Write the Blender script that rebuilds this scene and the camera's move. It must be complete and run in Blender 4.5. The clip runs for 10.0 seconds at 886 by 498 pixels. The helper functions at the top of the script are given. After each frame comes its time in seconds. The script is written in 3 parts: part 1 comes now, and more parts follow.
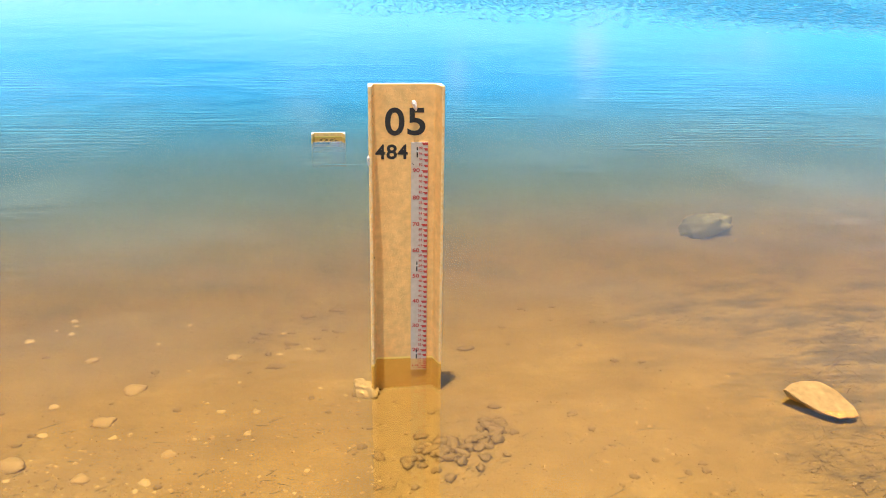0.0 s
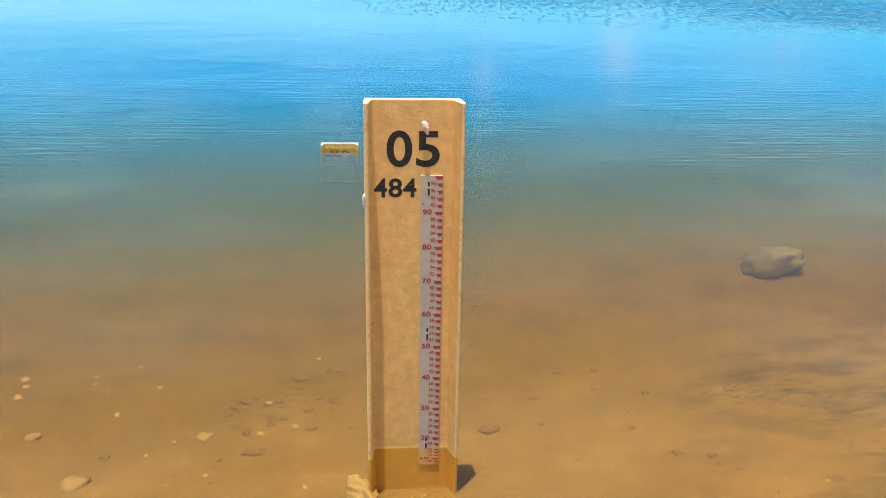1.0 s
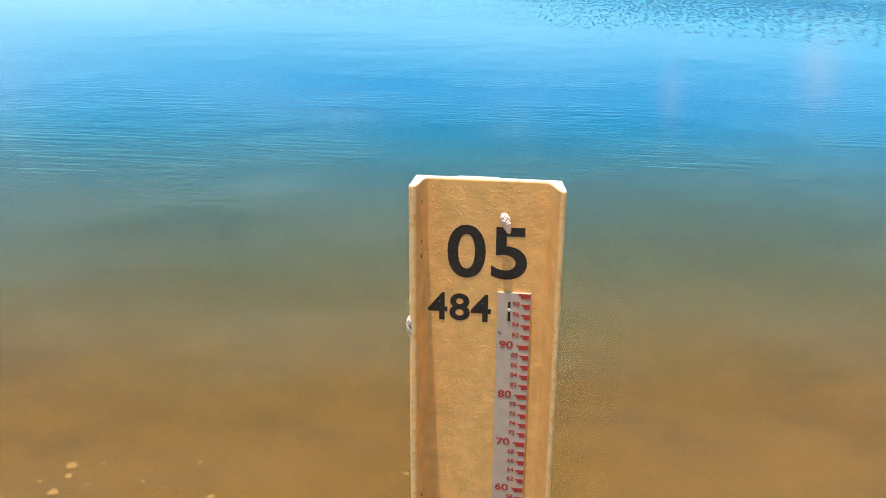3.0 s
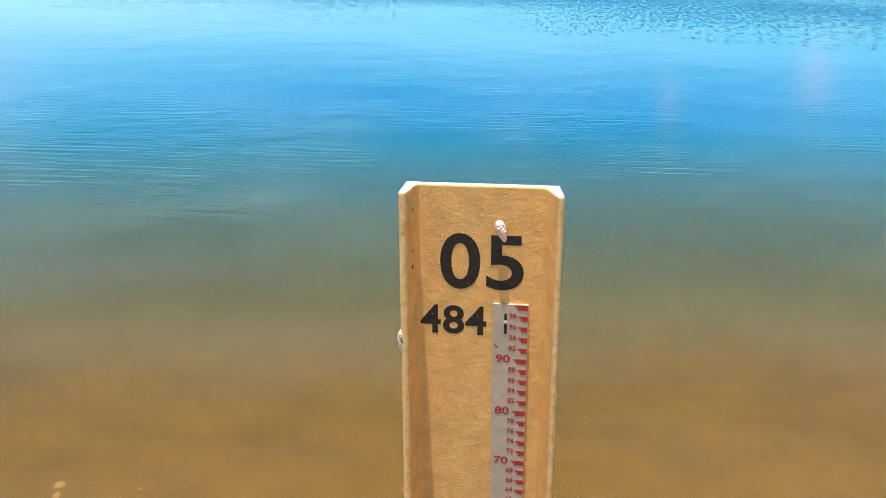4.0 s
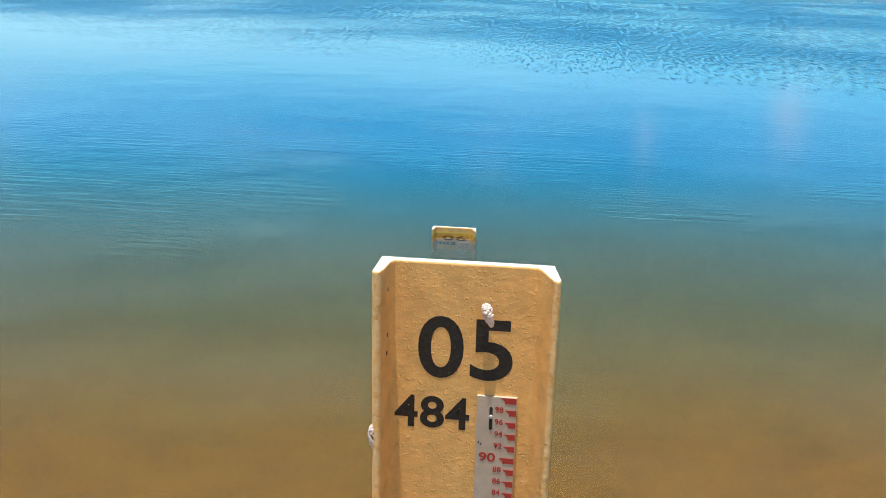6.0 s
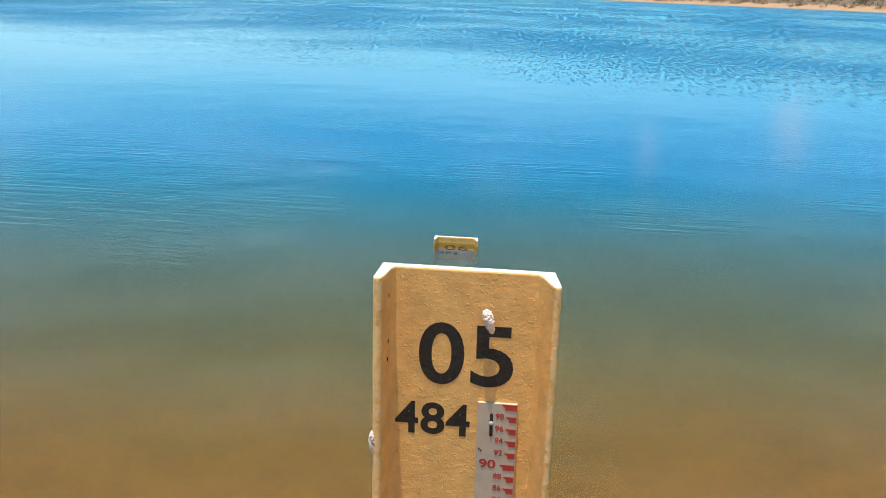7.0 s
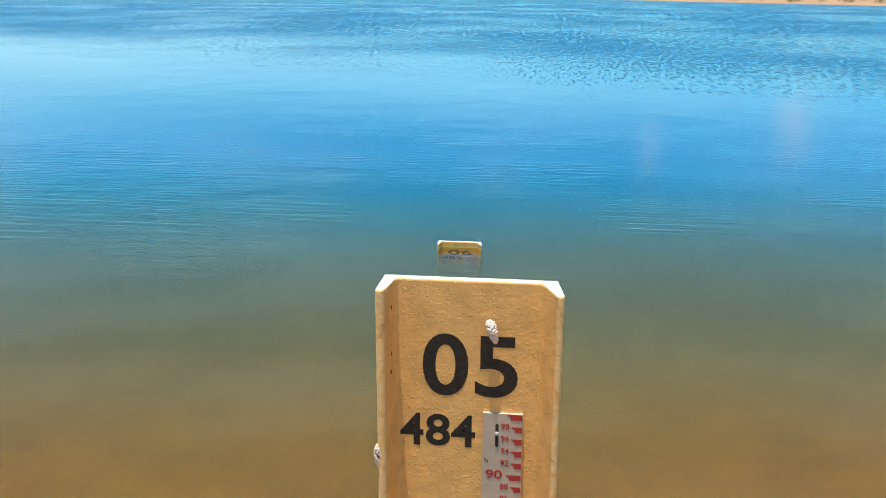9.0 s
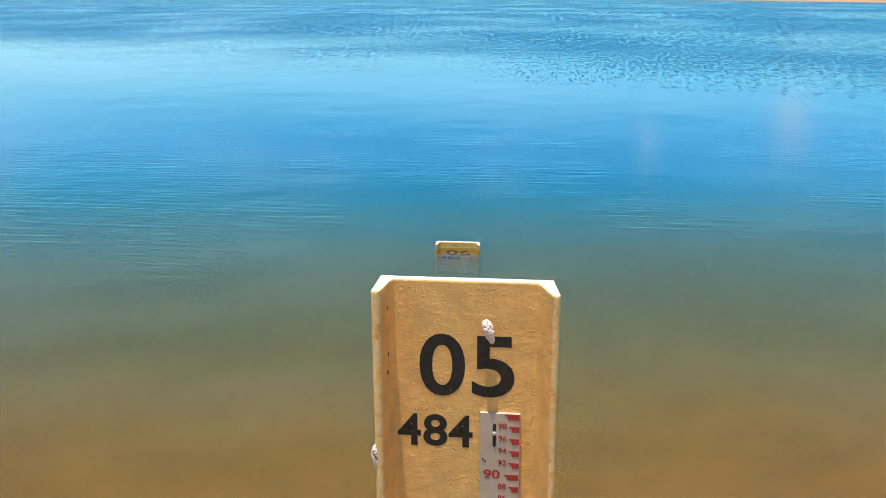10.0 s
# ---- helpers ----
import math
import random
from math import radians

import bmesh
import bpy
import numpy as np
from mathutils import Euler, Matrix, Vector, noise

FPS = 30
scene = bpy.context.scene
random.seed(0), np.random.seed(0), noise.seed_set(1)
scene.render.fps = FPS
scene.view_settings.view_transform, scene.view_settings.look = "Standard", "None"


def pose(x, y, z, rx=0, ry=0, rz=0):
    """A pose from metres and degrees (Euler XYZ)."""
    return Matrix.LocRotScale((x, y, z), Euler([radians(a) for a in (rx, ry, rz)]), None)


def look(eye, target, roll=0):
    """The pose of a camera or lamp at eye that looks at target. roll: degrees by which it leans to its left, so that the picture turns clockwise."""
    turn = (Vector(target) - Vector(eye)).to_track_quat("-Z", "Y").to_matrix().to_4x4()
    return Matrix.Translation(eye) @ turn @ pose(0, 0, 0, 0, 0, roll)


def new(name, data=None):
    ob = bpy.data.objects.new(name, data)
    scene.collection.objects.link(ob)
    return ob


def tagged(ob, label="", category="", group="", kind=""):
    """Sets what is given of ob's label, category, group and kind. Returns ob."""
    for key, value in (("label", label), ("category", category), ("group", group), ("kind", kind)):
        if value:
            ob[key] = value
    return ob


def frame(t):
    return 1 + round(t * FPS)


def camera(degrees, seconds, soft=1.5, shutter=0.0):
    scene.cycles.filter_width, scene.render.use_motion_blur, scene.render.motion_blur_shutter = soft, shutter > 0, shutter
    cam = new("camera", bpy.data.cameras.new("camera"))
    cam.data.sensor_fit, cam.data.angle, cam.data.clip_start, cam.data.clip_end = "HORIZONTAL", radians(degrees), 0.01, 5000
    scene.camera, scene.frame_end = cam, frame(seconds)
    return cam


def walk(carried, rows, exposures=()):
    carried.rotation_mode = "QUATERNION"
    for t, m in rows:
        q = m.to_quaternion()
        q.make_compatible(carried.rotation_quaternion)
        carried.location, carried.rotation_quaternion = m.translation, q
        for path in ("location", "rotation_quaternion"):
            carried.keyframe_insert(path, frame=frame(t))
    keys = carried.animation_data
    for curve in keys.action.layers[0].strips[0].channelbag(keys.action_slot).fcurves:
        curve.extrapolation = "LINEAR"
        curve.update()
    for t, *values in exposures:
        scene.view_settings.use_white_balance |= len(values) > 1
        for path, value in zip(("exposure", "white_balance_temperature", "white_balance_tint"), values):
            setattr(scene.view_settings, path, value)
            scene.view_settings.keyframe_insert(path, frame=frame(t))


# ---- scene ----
cam = camera(53.0, 10.0, soft=1.0)
PATH = [
    (0, (-0.147, -3.0443, 1.5433), (0.041, -1.1722, 0.8651), 0.9),
    (0.5, (-0.137, -2.6623, 1.5236), (0.056, -0.7913, 0.8415), 1.0),
    (1, (-0.054, -2.2927, 1.461), (0.075, -0.4156, 0.7818), 1.0),
    (1.5, (-0.011, -1.9748, 1.4316), (0.07, -0.0805, 0.7943), 1.4),
    (2, (0.059, -1.7798, 1.4268), (0.025, 0.1235, 0.8135), 1.6),
    (2.5, (0.143, -1.5657, 1.4428), (-0.096, 0.3044, 0.7767), 1.0),
    (4, (0.147, -1.3918, 1.4121), (-0.111, 0.4833, 0.7669), -0.2),
    (4.5, (0.088, -1.2778, 1.4256), (-0.087, 0.6135, 0.8003), -0.2),
    (5, (0.091, -1.2147, 1.4383), (-0.091, 0.6816, 0.829), 0.6),
    (5.5, (0.11, -1.2048, 1.4343), (-0.089, 0.6937, 0.839), 1.1),
    (7, (0.119, -1.2118, 1.4263), (-0.096, 0.6978, 0.871), 1.5),
    (7.5, (0.12, -1.2078, 1.4213), (-0.095, 0.7018, 0.867), 1.2),
    (8, (0.122, -1.2018, 1.4253), (-0.093, 0.7078, 0.87), 1.1),
    (8.5, (0.12, -1.2068, 1.4343), (-0.1, 0.7038, 0.884), 0.8),
    (9, (0.122, -1.2037, 1.4363), (-0.103, 0.7068, 0.887), 0.2),
    (9.5, (0.128, -1.2047, 1.4373), (-0.098, 0.7059, 0.888), -0.2),
    (10, (0.127, -1.2037, 1.4363), (-0.096, 0.7069, 0.888), -0.3),
]
walk(cam, [(t, look(eye, target, roll)) for t, eye, target, roll in PATH],
     [(0, 0.88), (0.5, 0.68), (1, 0.50), (1.5, 0.36), (2, 0.28), (2.5, 0.42), (4, 0.48), (4.5, 0.33), (5, 0.28), (10, 0.28)])

# ---- world, sun ----
SUN_WAY = Vector((0.055, 0.082, -1.0)).normalized()
world = bpy.data.worlds.new("sky_world")
scene.world = world
world.use_nodes = True
wn, wl = world.node_tree.nodes, world.node_tree.links
wn.clear()
sky = wn.new("ShaderNodeTexSky")
sky.sky_type, sky.sun_disc = "NISHITA", False
sky.sun_elevation = math.asin(-SUN_WAY.z)
sky.sun_rotation = math.atan2(-SUN_WAY.x, -SUN_WAY.y)
sky.altitude, sky.air_density, sky.dust_density, sky.ozone_density = 480, 0.8, 0.5, 2.0
# thin low cloud wisps over the whole sky
wco = wn.new("ShaderNodeTexCoord")
wmap = wn.new("ShaderNodeMapping")
wmap.inputs["Scale"].default_value = (1.0, 1.0, 7.0)
wl.new(wco.outputs["Generated"], wmap.inputs["Vector"])
wnoise = wn.new("ShaderNodeTexNoise")
wnoise.inputs["Scale"].default_value, wnoise.inputs["Detail"].default_value = 2.3, 7
wl.new(wmap.outputs["Vector"], wnoise.inputs["Vector"])
wramp = wn.new("ShaderNodeValToRGB")
wramp.color_ramp.elements[0].position, wramp.color_ramp.elements[1].position = 0.44, 0.78
wramp.color_ramp.elements[0].color, wramp.color_ramp.elements[1].color = (0, 0, 0, 1), (0.26, 0.26, 0.26, 1)
wl.new(wnoise.outputs["Fac"], wramp.inputs["Fac"])
whue = wn.new("ShaderNodeHueSaturation")
whue.inputs["Saturation"].default_value, whue.inputs["Value"].default_value = 0.88, 0.47
wdeep = wn.new("ShaderNodeGamma")
wdeep.inputs["Gamma"].default_value = 1.5
wl.new(sky.outputs["Color"], wdeep.inputs["Color"])
wl.new(wdeep.outputs["Color"], whue.inputs["Color"])
wmix = wn.new("ShaderNodeMix")
wmix.data_type = "RGBA"
wmix.inputs["B"].default_value = (8.5, 12.5, 15.5, 1)
wl.new(wramp.outputs["Color"], wmix.inputs["Factor"])
wtint = wn.new("ShaderNodeMix")
wtint.data_type, wtint.blend_type = "RGBA", "MULTIPLY"
wtint.inputs["Factor"].default_value = 1.0
wtint.inputs["B"].default_value = (0.36, 1.10, 1.15, 1)
wl.new(whue.outputs["Color"], wtint.inputs["A"])
wl.new(wtint.outputs["Result"], wmix.inputs["A"])
# pale haze low over the far shore, and a few small clouds standing in it
def wmath(op, a, b=0.0, c=0.0):
    x = wn.new("ShaderNodeMath")
    x.operation = op
    for i, value in enumerate((a, b, c)):
        if isinstance(value, (int, float)):
            x.inputs[i].default_value = value
        else:
            wl.new(value, x.inputs[i])
    return x.outputs[0]


def wblend(fac, a, b):
    x = wn.new("ShaderNodeMix")
    x.data_type = "RGBA"
    wl.new(fac, x.inputs["Factor"])
    wl.new(a, x.inputs["A"])
    x.inputs["B"].default_value = (*b, 1)
    return x.outputs["Result"]


wsep = wn.new("ShaderNodeSeparateXYZ")
wl.new(wco.outputs["Generated"], wsep.inputs[0])
haze = wn.new("ShaderNodeMapRange")
haze.interpolation_type = "SMOOTHSTEP"
for i, value in enumerate((0.16, 0.05, 0.0, 0.74)):
    haze.inputs[i + 1].default_value = value
wl.new(wsep.outputs["Z"], haze.inputs[0])
side = wmath("MULTIPLY_ADD", wsep.outputs["X"], -1.1, 0.52)
thick = wmath("MULTIPLY", haze.outputs[0], wmath("MINIMUM", wmath("MAXIMUM", side, 0.12), 1.0))
heaven = wblend(thick, wmix.outputs["Result"], (4.6, 7.3, 8.9))
puff = wn.new("ShaderNodeTexNoise")
puff.inputs["Scale"].default_value, puff.inputs["Detail"].default_value = 16.0, 5
wl.new(wco.outputs["Generated"], puff.inputs["Vector"])
for az, el, wide, tall, most in ((14.8, 7.3, 0.9, 1.8, 0.40), (6.5, 9.2, 0.7, 1.8, 0.22), (-17.0, 10.6, 4.0, 1.1, 0.45), (-3.5, 11.0, 1.6, 1.0, 0.25), (24.0, 6.5, 2.0, 1.4, 0.3), (-40.0, 9.0, 5.0, 3.0, 0.6), (55.0, 10.0, 6.0, 3.0, 0.6), (130.0, 14.0, 9.0, 4.0, 0.6), (-120.0, 12.0, 9.0, 4.0, 0.6)):
    e, a = radians(el), radians(az)
    gaps = []
    for axis, at, spread_ in (("X", math.cos(e) * math.sin(a), wide), ("Y", math.cos(e) * math.cos(a), max(wide, tall)), ("Z", math.sin(e), tall)):
        d = wmath("DIVIDE", wmath("SUBTRACT", wsep.outputs[axis], at), radians(spread_))
        gaps.append(wmath("MULTIPLY", d, d))
    far = wmath("ADD", wmath("ADD", gaps[0], gaps[1]), gaps[2])
    body = wmath("POWER", 2.718, wmath("MULTIPLY", far, -0.7))
    body = wmath("MULTIPLY", wmath("MULTIPLY", body, most), wmath("MULTIPLY_ADD", puff.outputs["Fac"], 2.2, -0.35))
    heaven = wblend(wmath("MINIMUM", wmath("MAXIMUM", body, 0.0), 1.0), heaven, (6.6, 6.9, 7.9))
wbg = wn.new("ShaderNodeBackground")
wbg.inputs["Strength"].default_value = 0.11
wl.new(heaven, wbg.inputs["Color"])
wl.new(wbg.outputs["Background"], wn.new("ShaderNodeOutputWorld").inputs["Surface"])

sun = new("sun", bpy.data.lights.new("sun", "SUN"))
sun.data.energy, sun.data.angle, sun.data.color = 5.0, radians(0.55), (1.0, 0.95, 0.86)
sun.matrix_world = look((0, 0, 30), Vector((0, 0, 30)) + SUN_WAY)


# ---- material tools ----
class Mat:
    def __init__(self, name, rough=0.7, metal=0.0, spec=0.5):
        self.m = bpy.data.materials.new(name)
        self.m.use_nodes = True
        self.n, self.l = self.m.node_tree.nodes, self.m.node_tree.links
        self.b = self.n["Principled BSDF"]
        self.b.inputs["Roughness"].default_value = rough
        self.b.inputs["Metallic"].default_value = metal
        self.b.inputs["Specular IOR Level"].default_value = spec
        self.co = self.n.new("ShaderNodeTexCoord").outputs["Object"]

    def link(self, a, b):
        self.l.new(a, b)

    def world_place(self):
        self.co = self.n.new("ShaderNodeNewGeometry").outputs["Position"]
        return self.co

    def scaled(self, sx, sy, sz):
        mp = self.n.new("ShaderNodeMapping")
        mp.inputs["Scale"].default_value = (sx, sy, sz)
        self.link(self.co, mp.inputs["Vector"])
        return mp.outputs["Vector"]

    def noise(self, scale, detail=4, rough=0.55, vec=None, warp=0.0):
        t = self.n.new("ShaderNodeTexNoise")
        t.inputs["Scale"].default_value, t.inputs["Detail"].default_value = scale, detail
        t.inputs["Roughness"].default_value, t.inputs["Distortion"].default_value = rough, warp
        self.link(vec or self.co, t.inputs["Vector"])
        return t.outputs["Fac"]

    def cells(self, scale, vec=None):
        t = self.n.new("ShaderNodeTexVoronoi")
        t.inputs["Scale"].default_value = scale
        self.link(vec or self.co, t.inputs["Vector"])
        return t.outputs["Distance"]

    def ramp(self, fac, stops):
        r = self.n.new("ShaderNodeValToRGB").color_ramp
        node = self.n[-1]
        while len(r.elements) < len(stops):
            r.elements.new(0.5)
        for e, (p, c) in zip(r.elements, stops):
            e.position = p
            e.color = (*c, 1) if isinstance(c, tuple) else (c, c, c, 1)
        self.link(fac, node.inputs["Fac"])
        return node.outputs["Color"]

    def mix(self, fac, a, b, mode="MIX"):
        x = self.n.new("ShaderNodeMix")
        x.data_type, x.blend_type = "RGBA", mode
        for value, key in ((fac, "Factor"), (a, "A"), (b, "B")):
            if isinstance(value, (int, float)):
                x.inputs[key].default_value = value
            elif isinstance(value, tuple):
                x.inputs[key].default_value = (*value, 1)
            else:
                self.link(value, x.inputs[key])
        return x.outputs["Result"]

    def maths(self, op, a, b=0.0, c=0.0):
        x = self.n.new("ShaderNodeMath")
        x.operation = op
        for i, value in enumerate((a, b, c)):
            if isinstance(value, (int, float)):
                x.inputs[i].default_value = value
            else:
                self.link(value, x.inputs[i])
        return x.outputs[0]

    def fit_range(self, v, a, b, c=0.0, d=1.0):
        x = self.n.new("ShaderNodeMapRange")
        x.interpolation_type = "SMOOTHSTEP"
        for i, value in enumerate((a, b, c, d)):
            x.inputs[i + 1].default_value = value
        self.link(v, x.inputs[0])
        return x.outputs[0]

    def axes(self):
        s = self.n.new("ShaderNodeSeparateXYZ")
        self.link(self.co, s.inputs[0])
        return s.outputs

    def colour(self, c):
        if isinstance(c, tuple):
            self.b.inputs["Base Color"].default_value = (*c, 1)
        else:
            self.link(c, self.b.inputs["Base Color"])
        return self

    def relief(self, height, metres):
        x = self.n.new("ShaderNodeBump")
        x.inputs["Distance"].default_value = metres
        self.link(height, x.inputs["Height"])
        self.link(x.outputs["Normal"], self.b.inputs["Normal"])
        return self


def grainy(name, dark, light, scale, rough=0.8, depth=0.002, spec=0.4, fine=8.0):
    """A plain weathered surface: two colours in patches, finer grain on top, and relief."""
    k = Mat(name, rough, 0.0, spec)
    patch = k.ramp(k.noise(scale, 5), [(0.3, dark), (0.7, light)])
    grain = k.ramp(k.noise(scale * fine, 3), [(0.3, 0.72), (0.7, 1.1)])
    k.colour(k.mix(1.0, patch, grain, "MULTIPLY"))
    k.relief(k.noise(scale * fine * 0.6, 6), depth)
    return k.m


# ---- materials ----
def ground_material():
    k = Mat("sand_and_depth_tint", 0.85, 0.0, 0.3)
    k.world_place()
    x, y, z = k.axes()
    sand = k.ramp(k.noise(3.0, 6, 0.6), [(0.3, (0.155, 0.090, 0.022)), (0.55, (0.184, 0.108, 0.028)), (0.75, (0.222, 0.136, 0.039))])
    sand = k.mix(1.0, sand, k.ramp(k.noise(160, 3), [(0.3, 0.8), (0.7, 1.1)]), "MULTIPLY")
    debris = k.ramp(k.noise(9.0, 8, 0.7, k.scaled(0.7, 1.0, 1.0)), [(0.58, 0.0), (0.74, 0.4)])
    sand = k.mix(debris, sand, (0.105, 0.064, 0.024))
    weedy = k.fit_range(k.maths("ADD", x, k.maths("MULTIPLY", k.maths("SUBTRACT", k.noise(1.7, 5), 0.5), 1.6)), 0.7, 1.6)
    rot = k.maths("MULTIPLY", weedy, k.fit_range(k.noise(5.0, 8, 0.72, k.scaled(0.6, 1.2, 1.0)), 0.46, 0.60, 0.0, 0.85))
    sand = k.mix(rot, sand, (0.082, 0.052, 0.019))
    # the bed colour carries the water's depth tint: sand, amber, olive, then blue
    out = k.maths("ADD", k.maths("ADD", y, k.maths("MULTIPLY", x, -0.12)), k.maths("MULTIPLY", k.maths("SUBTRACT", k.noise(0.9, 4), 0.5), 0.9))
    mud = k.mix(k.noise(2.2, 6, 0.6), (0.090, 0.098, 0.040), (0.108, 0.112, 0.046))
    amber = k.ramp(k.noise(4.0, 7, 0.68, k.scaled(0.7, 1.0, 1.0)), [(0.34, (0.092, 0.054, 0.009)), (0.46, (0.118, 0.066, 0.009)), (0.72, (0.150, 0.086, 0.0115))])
    # lake blue painted over the far mud, in place of deep water
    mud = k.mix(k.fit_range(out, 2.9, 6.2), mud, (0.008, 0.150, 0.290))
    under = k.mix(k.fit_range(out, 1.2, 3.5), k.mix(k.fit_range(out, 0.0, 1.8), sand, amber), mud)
    dry = k.mix(k.noise(0.6, 5), (0.46, 0.28, 0.15), (0.36, 0.215, 0.11))
    scrub = k.ramp(k.noise(0.25, 6), [(0.35, (0.13, 0.085, 0.05)), (0.6, (0.21, 0.145, 0.09)), (0.7, (0.06, 0.06, 0.03))])
    land = k.mix(k.fit_range(z, 0.75, 1.2), dry, scrub)
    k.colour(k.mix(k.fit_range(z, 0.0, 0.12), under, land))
    h = k.maths("ADD", k.maths("MULTIPLY", k.noise(14, 5), 0.022), k.maths("MULTIPLY", k.noise(70, 6, 0.7), 0.005))
    k.relief(h, 1.0)
    return k.m


def water_material():
    k = Mat("lake_water", 0.0, 0.0, 0.5)
    k.world_place()
    k.b.inputs["IOR"].default_value = 1.333
    x, y, z = k.axes()
    k.b.inputs["Transmission Weight"].default_value = 1.0
    # the water's depth colour is painted by distance: amber near, pale blue far
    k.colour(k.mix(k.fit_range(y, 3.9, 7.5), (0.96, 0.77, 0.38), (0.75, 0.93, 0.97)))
    # the wind reaches the open water past a slanting line
    edge = k.maths("ADD", y, k.maths("MULTIPLY", x, 0.62))
    edge = k.maths("ADD", edge, k.maths("MULTIPLY", k.maths("SUBTRACT", k.noise(0.16, 3), 0.5), 14.0))
    wind = k.fit_range(edge, 9.5, 26.0)
    # wavelets: sparse at the edge of the wind, close together farther out
    calm = k.maths("MULTIPLY", k.maths("SUBTRACT", 1.0, wind), 0.60)
    gust = k.fit_range(k.noise(0.11, 3, 0.5, k.scaled(1.0, 0.5, 1.0)), 0.34, 0.62, 0.45, 1.0)
    crest = k.noise(16.0, 3, 0.6, k.scaled(1.0, 0.14, 1.0))
    middle = k.noise(8.5, 3, 0.6, k.scaled(1.0, 0.10, 1.0))
    outer = k.noise(3.6, 3, 0.6, k.scaled(1.0, 0.07, 1.0))
    chop = k.maths("MULTIPLY", k.maths("MAXIMUM", k.maths("SUBTRACT", crest, calm), 0.0), 0.022)
    chop = k.maths("MULTIPLY", k.maths("ADD", chop, k.maths("MULTIPLY", middle, 0.03)), k.maths("MULTIPLY", wind, gust))
    # wavelet faces too fine to model break up the gloss in specks
    speck = k.mix(k.fit_range(edge, 22.0, 34.0), crest, middle)
    speck = k.mix(k.fit_range(edge, 45.0, 75.0), speck, outer)
    low = k.maths("ADD", 0.33, k.maths("MULTIPLY", calm, 0.32))
    face = k.maths("MINIMUM", k.maths("MAXIMUM", k.maths("MULTIPLY", k.maths("SUBTRACT", speck, low), 4.2), 0.0), 1.0)
    k.link(k.maths("MULTIPLY", k.maths("MULTIPLY", face, gust), k.fit_range(wind, 0.0, 0.2, 0.0, 0.56)), k.b.inputs["Roughness"])
    # faint wavelets on the sheltered water, in curved trains
    patch = k.fit_range(k.noise(0.45, 3), 0.42, 0.66)
    fine = k.maths("MULTIPLY", k.maths("MULTIPLY", k.noise(1.6, 3, 0.5, k.scaled(1.0, 4.5, 1.0), 0.25), 0.0024), patch)
    train = k.maths("MULTIPLY", k.fit_range(k.noise(0.6, 2, 0.5, k.scaled(0.7, 1.0, 1.0)), 0.40, 0.58), k.fit_range(y, 2.0, 3.4))
    lines = k.maths("MULTIPLY", k.maths("MULTIPLY", k.noise(1.3, 2, 0.45, k.scaled(1.0, 13.0, 1.0), 0.5), 0.0034), train)
    fine = k.maths("MULTIPLY", k.maths("ADD", fine, lines), k.fit_range(y, 6.5, 10.0, 1.0, 0.0))
    swell = k.maths("MULTIPLY", k.noise(0.7, 2), 0.006)
    k.relief(k.maths("ADD", k.maths("ADD", chop, fine), swell), 1.0)
    return k.m


def paint_material():
    k = Mat("ochre_paint_on_rough_fibreglass", 0.55, 0.0, 0.4)
    tone = k.ramp(k.noise(7, 6, 0.6), [(0.3, (0.92, 0.480, 0.150)), (0.6, (0.95, 0.525, 0.170)), (0.8, (0.96, 0.56, 0.20))])
    stain = k.ramp(k.noise(28, 5, 0.6), [(0.35, 0.86), (0.65, 1.05)])
    face = k.mix(1.0, tone, stain, "MULTIPLY")
    # a glint line painted at the water's edge, the water's brown tint below it
    keep = k.co
    # sunlit flange tips painted paler, in noisy patches
    lit_rim = k.maths("MULTIPLY", k.fit_range(k.axes()[1], -0.0505, -0.0565), k.fit_range(k.noise(95, 4, 0.6), 0.38, 0.55))
    face = k.mix(lit_rim, face, (0.94, 0.60, 0.27))
    k.world_place()
    z = k.axes()[2]
    k.co = keep
    sunk_tint = k.mix(k.noise(30, 5), (0.50, 0.30, 0.075), (0.64, 0.40, 0.11))
    face = k.mix(k.fit_range(z, 0.010, 0.006), face, (0.95, 0.62, 0.14))
    k.colour(k.mix(k.fit_range(z, 0.002, -0.002), face, sunk_tint))
    # plaster-like skin: soft waves, sparse proud grains and small pits
    where = k.fit_range(k.noise(17, 3), 0.35, 0.62, 0.25, 1.0)
    grains = k.maths("MULTIPLY", k.fit_range(k.cells(240), 0.52, 0.05), k.fit_range(k.noise(120, 2), 0.46, 0.60))
    pits = k.maths("MULTIPLY", k.fit_range(k.cells(150, k.scaled(1.0, 1.0, 0.7)), 0.30, 0.10), k.fit_range(k.noise(60, 2), 0.52, 0.60))
    h = k.maths("ADD", k.maths("MULTIPLY", k.maths("MULTIPLY", grains, where), 0.0013), k.maths("MULTIPLY", k.noise(480, 2), 0.0003))
    h = k.maths("SUBTRACT", h, k.maths("MULTIPLY", pits, 0.0008))
    h = k.maths("ADD", h, k.maths("MULTIPLY", k.noise(90, 2), 0.0009))
    k.relief(h, 1.0)
    return k.m


def number_material():
    k = Mat("black_number_paint", 0.5, 0.0, 0.4)
    k.colour(k.ramp(k.noise(150, 5, 0.6), [(0.3, (0.012, 0.010, 0.010)), (0.66, (0.03, 0.025, 0.022)), (0.74, (0.22, 0.14, 0.07))]))
    k.relief(k.noise(130, 4), 0.0012)
    return k.m


